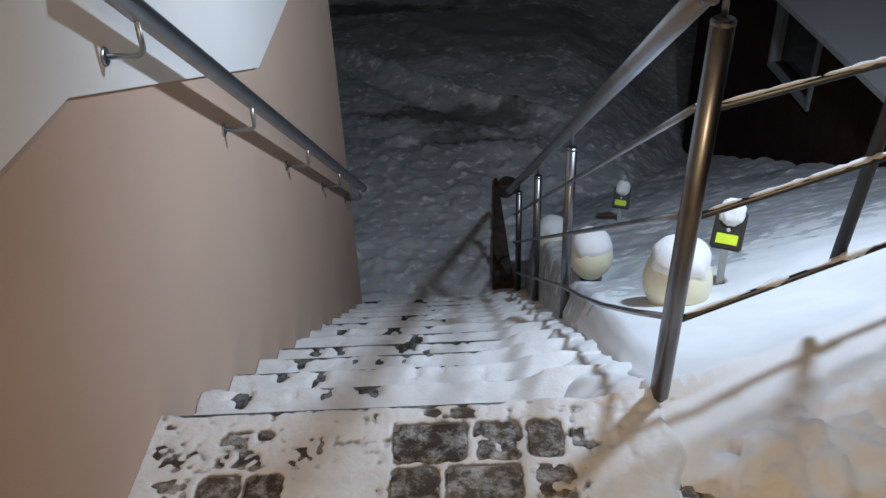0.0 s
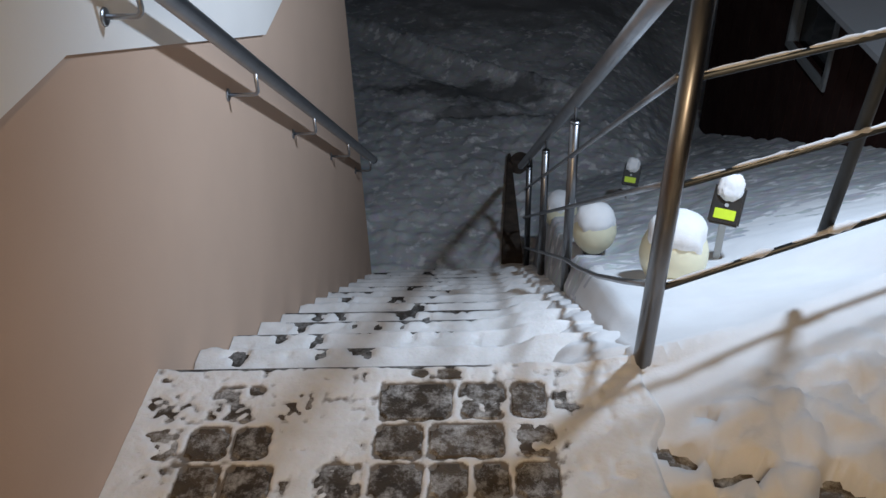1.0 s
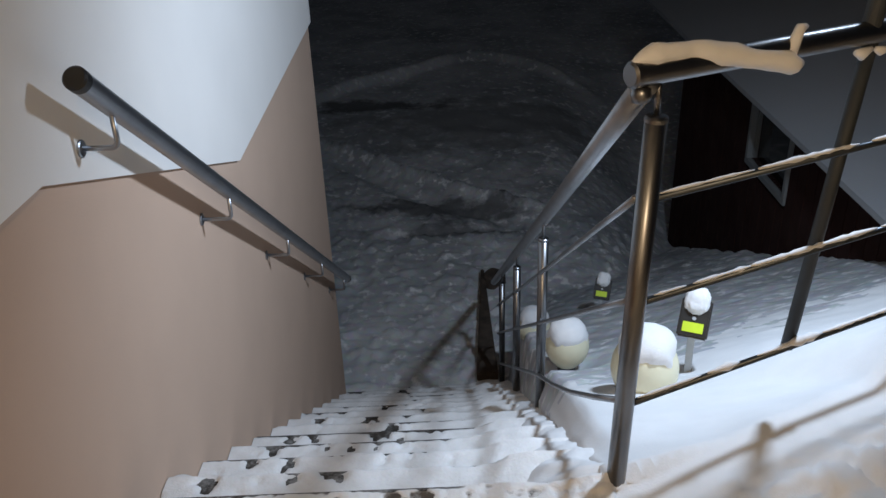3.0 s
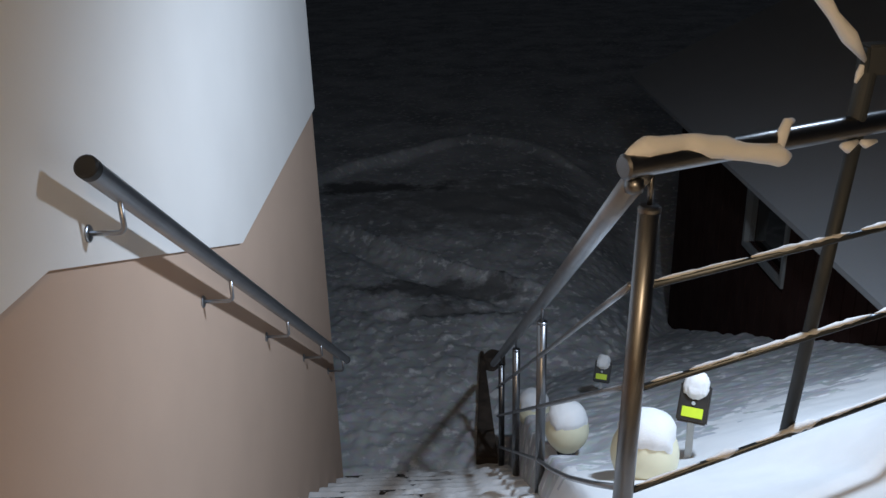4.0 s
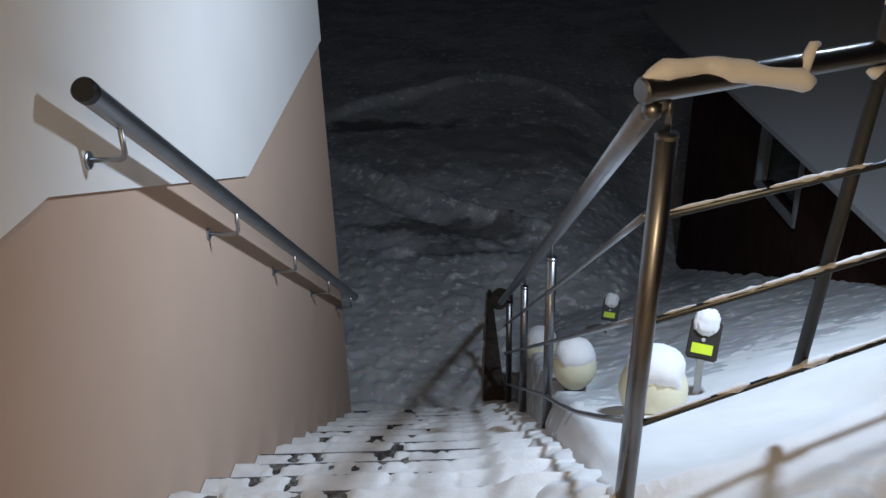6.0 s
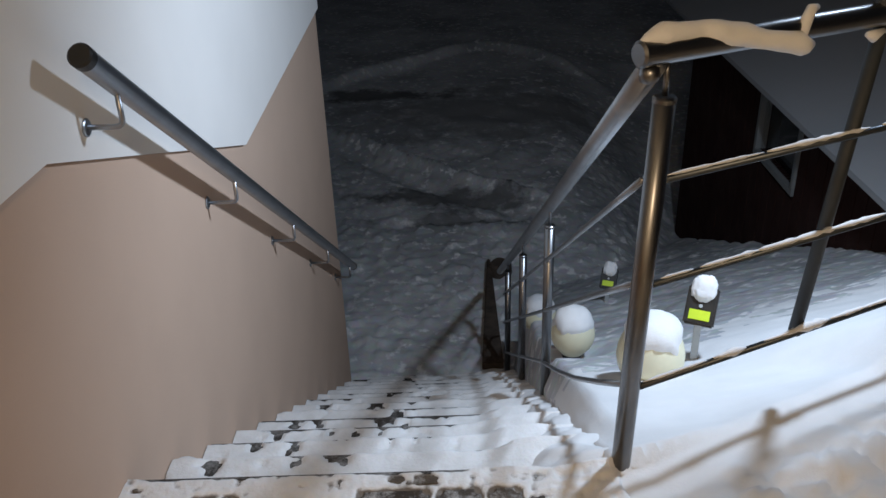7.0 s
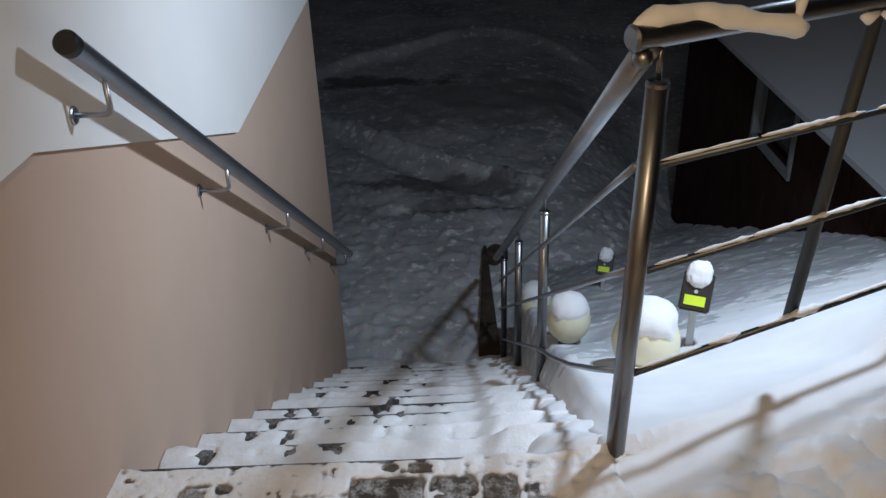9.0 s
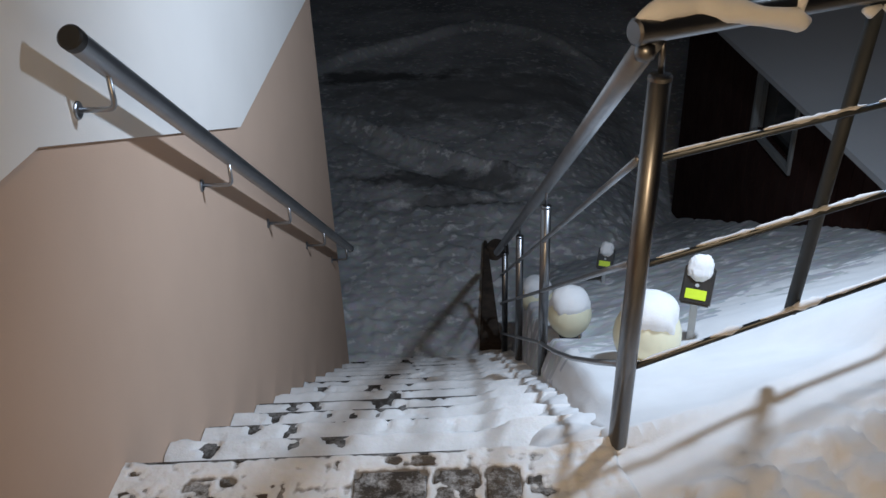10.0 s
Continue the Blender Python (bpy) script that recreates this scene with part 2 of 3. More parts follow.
def clumps(x, y):
    """Trodden snow broken into clods, with gaps down to the paving here and there."""
    wx, wy = x + 0.045 * nz(x, y, 7, 3) + 0.015 * nz(x, y, 21, 4), y + 0.045 * nz(x, y, 7, 8) + 0.015 * nz(x, y, 21, 9)
    v = noise.voronoi(Vector((wx * 8.5, wy * 9.5, 0.3)))[0]
    lump = smooth(0.0, 0.24, v[1] - v[0])
    tall = 0.5 + 0.5 * nz(round(v[1] * 3), x, 2.0, 5)
    fine = noise.voronoi(Vector((wx * 19, wy * 19, 1.7)))[0]
    return 0.026 + 0.040 * lump * (0.5 + 0.5 * tall) + 0.010 * smooth(0.0, 0.3, fine[1] - fine[0]) + 0.016 * nz(x, y, 4) + 0.008 * nz(x, y, 15) + 0.005 * nz(x, y, 34)


def gaps(x, y):
    """Where the paving shows between the clods, 0 to 1."""
    wx, wy = x + 0.036 * nz(x, y, 15, 3) + 0.012 * nz(x, y, 40, 4), y + 0.036 * nz(x, y, 15, 8) + 0.012 * nz(x, y, 40, 9)
    deep = max(smooth(1.2 * r, 0.6 * r, math.hypot(wx - a, (wy - b) * 1.15)) for a, b, r in GAPS)
    return max(deep, smooth(0.30, 0.42, nz(x, y, 6, 12)) if 0.5 < x < 2.2 and 0.2 < y < 1.12 else 0.0)


def bank(x, y):
    s, d = rail_axes(x, y)
    ridge = min(0.05, max(0.0, 0.02 + 0.06 * s)) + 0.16 * smooth(0.8, 1.1, s)
    if d < 0:
        soft = smooth(-0.07, -0.26, d) * smooth(3.0, 2.5, x)
        z = ridge * (1 - 0.55 * smooth(0.05, 0.5, -d)) + soft * (clumps(x, y) - 0.01)
        w = smooth(0.43, 0.64, x)
        z = z * w + (1 - w) * (0.016 + 0.016 * nz(x, y, 12, 61)) - 0.12 * gaps(x, y)
    else:
        d -= 0.26 * max(0.0, 0.72 - x)     # the bank flattens towards the steps
        z = ridge * math.exp(-d / 0.45) - 0.54 * d - 0.065 * smooth(0.7, 1.6, d) + 0.02 * nz(x, y, 1.6) + 0.006 * nz(x, y, 7)
        z += smooth(0.5, 1.1, d) * (0.010 * nz(x, y, 9, 31) + 0.007 * nz(x, y, 19, 32))
        far = smooth(1.2, 2.6, d)
        z += far * (0.035 * nz(x, y, 4, 2) + 0.015 * nz(x, y, 11, 5))
        stair = -SLOPE * max(0.0, y - TOP_Y) + 0.05 + 0.014 * nz(x, y, 5, 4) + 0.008 * nz(x, y, 13, 4)
        t = smooth(0.38, 0.47, x + 0.02 * nz(x, y, 4, 44))
        z = min(z, stair) * (1 - t) + z * t
        # hollow round the foot of a lamp
        z -= 0.10 * math.exp(-((x - 0.58) ** 2 + (y - 3.42) ** 2) / 0.018)
    return z


def yard(x, y):
    """The snowy ground below, with its tracks."""
    z = GROUND + 0.03 * nz(x, y, 0.7) + 0.03 * nz(x, y, 2.3, 3)
    near = smooth(14, 7, y)
    v = noise.voronoi(Vector((x * 7, y * 6, 0.7)))[0]
    z += near * (0.012 * min(1.0, (v[1] - v[0]) * 1.6) * (0.6 + nz(x, y, 1.7, 6)) + 0.014 * nz(x, y, 5, 1) + 0.030 * smooth(0.25, 0.5, nz(x, y, 6.5, 14)) + 0.026 * smooth(0.22, 0.45, nz(x, y, 11, 4)))
    # a ploughed ridge, and a dip in front of it
    ridge_y = 9.24 - 0.80 * x + 0.09 * x * x + 0.10 * nz(x, y, 1.3, 9)
    z += (0.11 + 0.05 * nz(x, y, 4, 17)) * math.exp(-((y - ridge_y) / 0.075) ** 2) * smooth(-2.2, -1.4, x) * smooth(1.3, 0.7, x)
    z -= 0.10 * math.exp(-((y - ridge_y + 0.50) / 0.25) ** 2) * smooth(-2.0, -1.0, x) * smooth(1.2, 0.5, x)
    z -= 0.07 * math.exp(-((y - 8.05 - 0.10 * x) / 0.07) ** 2) * smooth(-0.9, -0.5, x) * smooth(0.7, 0.3, x)
    # a curved bank of pushed-up snow farther off
    far_y = 15.5 - 1.02 * math.sqrt((x - 0.41) ** 2 + 0.04) + 0.2 * nz(x, y, 0.9, 19)
    z += 0.15 * math.exp(-((y - far_y) / 0.15) ** 2) * smooth(-3.2, -2.2, x) * smooth(2.6, 1.6, x)
    return z


def terrain(x, y):
    if x < 0.40:
        return yard(x, y) - (0.15 if y < 5.2 else 0.0) if y > -50 else GROUND
    s, d = rail_axes(x, y)
    b = bank(x, y) if y > -1.42 else -0.1
    g = yard(x, y) - 0.85 * smooth(1.2, 3.0, x) * smooth(18, 9, y)
    t = smooth(-0.18, 0.18, b - g)
    z = g + (b - g) * t
    if y > 5.3:
        side = smooth(0.40, 0.40 + 0.30 + 0.2 * (y - 5.3), x)
        z = g + (z - g) * side
    return z


# ---- ground: one sheet to the horizon ----
gx = [-120, -60, -30, -15, -8, -5, *steps(-3.2, -1.6, 0.08), *steps(-1.56, 0.36, 0.03), *steps(0.40, 3.0, 0.02), *steps(3.06, 5.0, 0.10), 7, 10, 16, 30, 60, 120]
gy = [-60, -20, -8, -3, *steps(-1.6, 0.6, 0.04), *steps(0.62, 5.2, 0.02), *steps(5.23, 8.0, 0.035), *steps(8.05, 10.5, 0.05), *steps(10.6, 17, 0.1), 18, 20, 24, 30, 45, 80, 160]
ground = tagged(sheet("ground", gx, gy, terrain, SNOW), "uneven snow-covered garden slope and yard at night", "ground", kind="structure")
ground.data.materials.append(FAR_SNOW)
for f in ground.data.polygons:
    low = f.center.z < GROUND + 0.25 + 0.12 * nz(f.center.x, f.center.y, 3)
    # the bank away from the landing rail takes the greyer ground snow too
    far_bank = rail_axes(f.center.x, f.center.y)[1] > 1.0 + 0.35 * nz(f.center.x, f.center.y, 2.3, 81) + 0.3 * nz(f.center.x, f.center.y, 9, 82)
    f.material_index = int(low or far_bank)

# ---- house wall beside the stairs ----
house = thing("wall_west", "house wall, white plaster above a pink plinth", "wall", kind="structure")
END_Y = 5.035
BORDER = [(-4.0, 0.85), (1.585, 0.860), (3.080, 0.337), (END_Y, 0.450)]


def prism(bm, outline, x0, x1):
    """An outline in y, z pushed from x0 to x1."""
    a = [bm.verts.new((x0, y, z)) for y, z in outline]
    b = [bm.verts.new((x1, y, z)) for y, z in outline]
    n = len(a)
    for i in range(n):
        bm.faces.new((a[i], a[(i + 1) % n], b[(i + 1) % n], b[i]))
    bm.faces.new(a)
    bm.faces.new(b)
    return bm


part("plinth", prism(bmesh.new(), [(-4.0, GROUND - 0.4), (END_Y - 0.012, GROUND - 0.4), (END_Y - 0.012, 0.448), (3.080, 0.335), (1.585, 0.858), (-4.0, 0.848)], -5.0, WALL_X - 0.016), PINK, house, "pink plastered plinth")
part("upper_wall", prism(bmesh.new(), [*[(y, z) for y, z in BORDER], (END_Y, 4.6), (-4.0, 4.6)], -5.0, WALL_X), WHITE, house, "white plastered upper wall")

# back wall of the house behind the landing
back = thing("wall_south", "pale plaster house wall behind the landing", "wall", kind="structure")
part("upper_wall", box(bmesh.new(), (WALL_X + 0.003, -1.75, -0.3), (4.6, -1.45, 4.6)), WHITE, back)

# ---- landing and stairs ----
landing = thing("floor", "landing of small dark pavers under trodden snow", "landing", kind="structure")
part("bed", box(bmesh.new(), (WALL_X - 0.016, -1.45, -0.30), (0.42, TOP_Y + 0.0, -0.045)), STEP, landing)

bm = bmesh.new()
outline = [(0.425, -1.45), (3.2, -1.45), (3.2, 2.78), (0.425, 1.44)]
a = [bm.verts.new((x, y, -0.10)) for x, y in outline]
b = [bm.verts.new((x, y, -0.012)) for x, y in outline]
bm.faces.new(a), bm.faces.new(b)
for i in range(4):
    bm.faces.new((a[i], a[(i + 1) % 4], b[(i + 1) % 4], b[i]))
part("bed", bm, PAVER, landing, "dark paving under broken snow")



def skewed(bm):
    for v in bm.verts:
        v.co.y += SKEW * (v.co.x - WALL_X)
    return bm


stairs = thing("stairs", "flight of snow-covered outdoor steps", "stairs", kind="structure")
for k in range(1, COUNT + 1):
    y0 = TOP_Y + RUN * (k - 1)
    bm = box(bmesh.new(), (WALL_X - 0.014, y0 - 0.02 if k > 1 else y0 - 0.01, -RISE * k - 0.25), (0.41, y0 + RUN, -RISE * k), 0.006)
    part("step", skewed(bm), STEP, stairs)
bm = box(bmesh.new(), (WALL_X - 0.014, TOP_Y - 0.01, -0.3), (0.41, TOP_Y, -0.002))
part("step", skewed(bm), STEP, stairs)

# courses of pavers: y from, y to, joints
random.seed(11)
ROWS = [(1.541, 1.594, [-0.80, -0.66, -0.47, -0.29, -0.16, 0.02, 0.14, 0.26, 0.42]),
        (1.404, 1.541, [-0.80, -0.64, -0.50, -0.37, -0.227, -0.033, 0.094, 0.193, 0.31, 0.42]),
        (1.286, 1.404, [-0.80, -0.665, -0.553, -0.455, -0.34, -0.227, -0.099, 0.09, 0.21, 0.31, 0.42]),
        (1.167, 1.286, [-0.80, -0.66, -0.55, -0.43, -0.35, -0.227, -0.093, 0.007, 0.10, 0.21, 0.31, 0.42])]
top = 1.167
while top > 0.66:
    edges = [-0.80]
    while edges[-1] < 0.30:
        edges.append(round(edges[-1] + random.choice((0.094, 0.124, 0.124, 0.184)), 3))
    ROWS.append((round(top - 0.120, 3), top, edges + [0.42] if edges[-1] < 0.40 else edges))
    top = round(top - 0.120, 3)

# stretches of bare paving: x from, x to, y from, y to, how bare
BARE = [(-0.655, -0.565, 1.31, 1.385, 1.7), (-0.535, -0.47, 1.31, 1.40, 1.5), (-0.64, -0.42, 1.18, 1.29, 1.7), (-0.22, -0.05, 1.435, 1.53, 1.25), (-0.02, 0.08, 1.435, 1.545, 1.0),
        (0.12, 0.18, 1.435, 1.56, 1.6), (-0.22, -0.11, 1.315, 1.415, 1.45), (-0.09, 0.075, 1.315, 1.415, 1.6), (0.10, 0.19, 1.315, 1.37, 0.6), (-0.34, -0.24, 1.19, 1.295, 0.9),
        (-0.22, -0.11, 1.19, 1.295, 1.2), (-0.085, 0.0, 1.19, 1.295, 1.6), (0.015, 0.09, 1.19, 1.295, 1.5), (0.11, 0.20, 1.19, 1.295, 1.1), (-0.30, 0.18, 0.9, 1.18, 1.2),
        (-0.61, -0.53, 1.47, 1.545, 0.72), (-0.41, -0.33, 1.385, 1.44, 1.0), (-0.30, -0.26, 1.42, 1.45, 0.9)]


def bareness(x, y):
    y += SKEW * (x - WALL_X)
    off = [(max(x0 - x, x - x1, y0 - y, y - y1), k) for x0, x1, y0, y1, k in BARE]
    return max((k for o, k in off if o < 0.004), default=0.0)


STONES = [((x0 + x1) / 2, (y0 + y1) / 2, (x1 - x0) / 2 - 0.005, (y1 - y0) / 2 - 0.005, bareness((x0 + x1) / 2, (y0 + y1) / 2)) for y0, y1, edges in ROWS for x0, x1 in zip(edges, edges[1:])]


def stone_at(x, y):
    """Bareness of the paver under this spot and how far inside its rounded edge the spot lies."""
    for cx, cy, hw, hd, k in STONES:
        if abs(x - cx) <= hw + 0.005 and abs(y - cy) <= hd + 0.005:
            qx, qy = abs(x - cx) - hw + 0.022, abs(y - cy) - hd + 0.022
            return k, 0.022 - math.hypot(max(qx, 0.0), max(qy, 0.0)) - min(max(qx, qy), 0.0)
    return 0.0, 0.0


def landing_snow(x, y):
    wx, wy = x + 0.006 * nz(x, y, 30, 51), y + 0.006 * nz(x, y, 30, 57)
    k, inside = stone_at(wx, wy)
    rag = 0.9 * nz(x, y, 12, 25) + 1.1 * nz(x, y, 26, 5) + 1.0 * nz(x, y, 55, 6)
    cover = 1.05 + 0.4 * nz(x, y, 4, 7) + 0.8 * rag - 1.25 * k * smooth(-0.004, 0.007, inside)
    if k == 0.0:
        cover -= 0.75 * smooth(-0.002, 0.010, inside) * smooth(-0.05, 0.45, nz(x, y, 5, 33))
    z = -0.0062 + 0.0105 * smooth(-0.7, 1.3, cover) + 0.0015 * nz(x, y, 16, 8) + 0.001 * nz(x, y, 50, 3)
    z += 0.03 * smooth(0.22, 0.40, x) - 0.08 * smooth(0.415, 0.462, x + 0.035 * nz(0.3, y, 9, 71))
    edge = TOP_Y - 0.002 - 0.014 * nz(x, 0, 6, 3) - y
    return z - 0.02 * smooth(0.012, -0.004, edge) * smooth(-0.1, 0.3, nz(x, 0, 4, 15) + 0.1)


tagged(sheet("landing_snow", steps(WALL_X - 0.015, 0.46, 0.006), [*steps(-1.4, 0.8, 0.05), *steps(0.81, TOP_Y, 0.006)], landing_snow, THIN_SNOW, skew=SKEW), "thin trodden snow on the landing pavers", "snow", kind="stuff")


# scuffs worn down to the paving: x, y, radius
SCUFFS = [(-0.681, 1.84, 0.035), (-0.339, 1.878, 0.030), (-0.31, 1.86, 0.018), (-0.514, 2.133, 0.030), (-0.535, 2.10, 0.020), (-0.64, 2.141, 0.024), (-0.447, 2.426, 0.022), (-0.359, 2.424, 0.022),
          (-0.301, 2.721, 0.030), (-0.26, 2.715, 0.020), (-0.558, 2.699, 0.026), (-0.64, 2.431, 0.030), (-0.656, 2.691, 0.024), (-0.397, 3.309, 0.032), (-0.588, 3.594, 0.030), (-0.651, 3.289, 0.035),
          (-0.733, 4.998, 0.040), (0.274, 1.868, 0.022), (0.284, 1.819, 0.020), (-0.389, 4.988, 0.045), (-0.266, 2.991, 0.028), (-0.202, 2.69, 0.026)]


def scuffed(x, y):
    """How far the snow is worn away here, 0 to 1."""
    y += SKEW * (x - WALL_X)
    wx, wy = x + 0.014 * nz(x, y, 31, 41), y + 0.014 * nz(x, y, 31, 47)
    return max(smooth(1.15 * r, 0.35 * r, math.hypot(wx - a, (wy - b) * 0.8)) for a, b, r in SCUFFS)


def tread_snow(k):
    y0 = TOP_Y + RUN * (k - 1)
    seed = 3.1 * k

    def height(x, y):
        cover = 0.78 + 0.5 * nz(x, y, 4, seed) + 0.8 * nz(x, y, 17, seed + 1) + 0.75 * nz(x, y, 36, seed + 2)
        cover -= 0.6 * smooth(0.25, 0.0, abs(x + 0.30 - 0.15 * nz(k, 0, 1.7))) * (0.35 + nz(x, y, 9, seed + 5))
        cover += 1.0 * smooth(0.0, 0.22, x) - 1.9 * scuffed(x, y)
        z = -0.004 + 0.018 * smooth(-0.25, 0.55, cover) + 0.004 * nz(x, y, 18, seed)
        z += (0.02 + 0.012 * nz(x, y, 7, seed)) * smooth(0.06, 0.30, x)
        edge = y0 + RUN - 0.012 - 0.020 * nz(x, 0, 3.3, seed) - 0.006 * nz(x, 0, 24, seed) - y + 0.03 * smooth(0.08, 0.22, x)
        z -= 0.025 * smooth(0.006, -0.008, edge)
        return -RISE * k + z - 0.10 * smooth(0.42, 0.49, x + 0.02 * nz(x, y, 8, seed))
    return height


for k in range(1, COUNT + 1):
    y0 = TOP_Y + RUN * (k - 1)
    tagged(sheet("step_snow", steps(WALL_X - 0.013, 0.50, 0.012), steps(y0 - 0.03, y0 + RUN + 0.004, 0.011), tread_snow(k), TRODDEN, skew=SKEW), "thin scuffed snow lying on a step", "snow", "snow on the steps", "stuff")


def berm(x, y):
    """Snow heaped along the open side of the steps."""
    z = -SLOPE * (y - TOP_Y) - 0.20 + 0.262 * smooth(-0.02, 0.38, x + 0.05 * nz(x, y, 5, 3) + 0.02 * nz(x, y, 13, 6))
    z += 0.020 * nz(x, y, 7, 9) + 0.010 * nz(x, y, 17, 2) - 0.16 * smooth(0.52, 0.62, x)
    return z - 0.06 * smooth(1.70, 1.60, y)


tagged(sheet("snow_berm", steps(-0.02, 0.62, 0.012), steps(1.60, 5.4, 0.012), berm, SNOW), "lumpy ridge of snow heaped along the open side of the steps", "snow", kind="stuff")

# ---- wall handrail ----
HX = -0.703
H0, H1 = Vector((HX, 1.657, 1.061)), Vector((HX, 4.93, -1.224))
hand = thing("wall_handrail", "round steel handrail fixed to the house wall", "handrail")
part("tube", tube(bmesh.new(), [H0, H1], 0.0255, 28, caps=False), RAILSTEEL, hand, smooth=True)
axis = (H1 - H0).normalized()
for p, sgn in ((H0, -1), (H1, 1)):
    bm = tube(bmesh.new(), [p - axis * sgn * 0.02, p + axis * sgn * 0.003, p + axis * sgn * 0.008], 0.026, 28, radii=[0.0265, 0.0265, 0.022])
    part("end_plug", bm, BLACK, hand, "black plastic end plug")
for y in (1.79, 2.557, 3.328, 4.072, 4.78):
    z = H0.z + (y - H0.y) * axis.z / axis.y
    bracket = part("bracket", tube(bmesh.new(), bend((WALL_X - 0.014, y, z - 0.103), (HX, y, z - 0.103), (HX, y, z - 0.02), 0.020), 0.0065, 12), RAILSTEEL, hand, smooth=True)
    wall = WALL_X if z - 0.103 > 0.86 else WALL_X - 0.016
    part("flange", tube(bmesh.new(), [(wall - 0.002, y, z - 0.103), (wall + 0.004, y, z - 0.103), (wall + 0.006, y, z - 0.103)], 0.021, 24, radii=[0.021, 0.021, 0.018]), RAILSTEEL, bracket)

# ---- railing of stairs and landing ----
railing = thing("railing", "stainless steel railing round the landing and down the stairs", "railing")


def stair_x(y):
    return 0.44 - 0.0345 * min(1.0, (y - 1.6) / 1.555) - 0.0305 * max(0.0, (y - 3.155) / 1.05)


def stair_rail_z(y):
    return 0.015 - 0.667 * (y - 3.155)


def post(x, y, base, top, rail, radius=0.0235, mat=STEEL, lean=0.0):
    p = part("post", tube(bmesh.new(), [(x - lean, y, base), (x, y, top)], radius, 28), mat, railing, smooth=False)
    for f in p.data.polygons:
        f.use_smooth = len(f.vertices) == 4
    part("post_cap", lathe(bmesh.new(), [(radius + 0.0008, -0.008), (radius + 0.0008, 0.0), (radius - 0.003, 0.004), (0.010, 0.006)], 28, (x, y, top)), mat, p, smooth=False)
    part("stem", tube(bmesh.new(), [(x, y, top), (x, y, rail)], 0.0065, 12), mat, p, smooth=True)
    return p


post(0.453, 1.606, -0.05, 0.962, 1.05, lean=0.0255)
part("post", tube(bmesh.new(), [(0.905, 1.855, 0.240), (0.975, 1.870, 1.035)], 0.0165, 28), DARKMETAL, railing, "leaning dark post", smooth=True)
post(1.45, 2.094, 0.1, 0.955, 1.04, mat=DARKMETAL)
for y in (3.155, 4.206, 5.222):
    post(stair_x(y), y, -SLOPE * (y - TOP_Y) - 0.1, stair_rail_z(y) - 0.09, stair_rail_z(y), 0.0215)

A0 = Vector((0.397, 1.580, 1.056))
A1 = A0 + Vector((ALONG.x, ALONG.y, 0)) * 2.4
part("top_rail", tube(bmesh.new(), [A0, A1], 0.0255, 28, caps=False), STEEL, railing, smooth=True)
part("end_cap", tube(bmesh.new(), [A0 + (A1 - A0) * 0.004, A0 - (A1 - A0) * 0.002, A0 - (A1 - A0) * 0.004], 0.026, 28, radii=[0.0265, 0.0265, 0.021]), STEEL, railing)
ys = [2.5, 3.167, 4.208, 5.247, 6.0]
part("stair_top_rail", tube(bmesh.new(), [(0.428, 1.594, 1.040), *[(stair_x(y), y, stair_rail_z(y)) for y in ys]], 0.0255, 28), RAILSTEEL, railing, smooth=True)
part("elbow", lathe(bmesh.new(), [(0.006, -0.022), (0.018, -0.018), (0.021, -0.004), (0.018, 0.010), (0.008, 0.014)], 24, (0.416, 1.590, 1.018)), STEEL, railing, smooth=True)
for h, r in ((0.784, 0.0085), (0.536, 0.0085), (0.262, 0.0085)):
    b0 = Vector((0.44, 1.60, h)) + Vector((ALONG.x, ALONG.y, 0)) * 0.02
    part("bar", tube(bmesh.new(), [b0, b0 + Vector((ALONG.x, ALONG.y, 0)) * 2.3], r, 14), BARSTEEL, railing, smooth=True)
    drop = 1.04 - h
    pts = []
    for y in (1.62, 1.9, 2.3, 2.7, 3.167, 3.7, 4.208, 4.8, 5.247, 5.45):
        sag = -0.03 * math.sin(math.pi * min(1.0, (y - 1.62) / 1.55)) if h < 0.3 else 0.0
        pts.append((stair_x(y) - 0.012, y, stair_rail_z(y) - drop + sag))
    if h < 0.6:
        pts += [(0.372, 5.58, pts[-1][2] - 0.12), (0.372, 5.62, pts[-1][2] - 0.22)]
    part("bar", tube(bmesh.new(), pts, r, 14), RAILSTEEL, railing, smooth=True)


# ---- snow lying on the rails ----
def snow_roll(name, label, pts, radii, flat=0.8, seed=0.0):
    bm = tube(bmesh.new(), pts, 0.02, 14, radii=radii)
    for v in bm.verts:
        v.co += 0.006 * noise.noise_vector(v.co * 22 + Vector((seed, 0, 0)))
    ob = part(name, bm, SNOW, smooth=True)
    return tagged(ob, label, "snow")


def along(s, z, off=0.0):
    return (A0.x + ALONG.x * s - OUT.x * off, A0.y + ALONG.y * s - OUT.y * off, z)


pts, radii = [], []
for i in range(26):
    t = i / 25
    s = -0.005 + 0.40 * t
    slip = smooth(0.35, 1.0, t)
    pts.append(along(s, 1.082 - 0.052 * slip + 0.004 * math.sin(9 * t), 0.034 * slip))
    radii.append(0.0235 * min(1.0, 0.25 + 6 * t, 0.35 + 9 * (1 - t)) * (1 + 0.12 * math.sin(13 * t + 1)))
snow_roll("rail_snow_roll", "soft roll of snow sliding off the steel top rail", pts, radii)
snow_roll("rail_snow_roll", "small tuft of snow clinging to the steel top rail", [along(0.375, 1.045, 0.02), along(0.39, 1.075, 0.015), along(0.405, 1.095, 0.01), along(0.43, 1.098, 0.005)], [0.013, 0.013, 0.011, 0.006], seed=3)
random.seed(5)


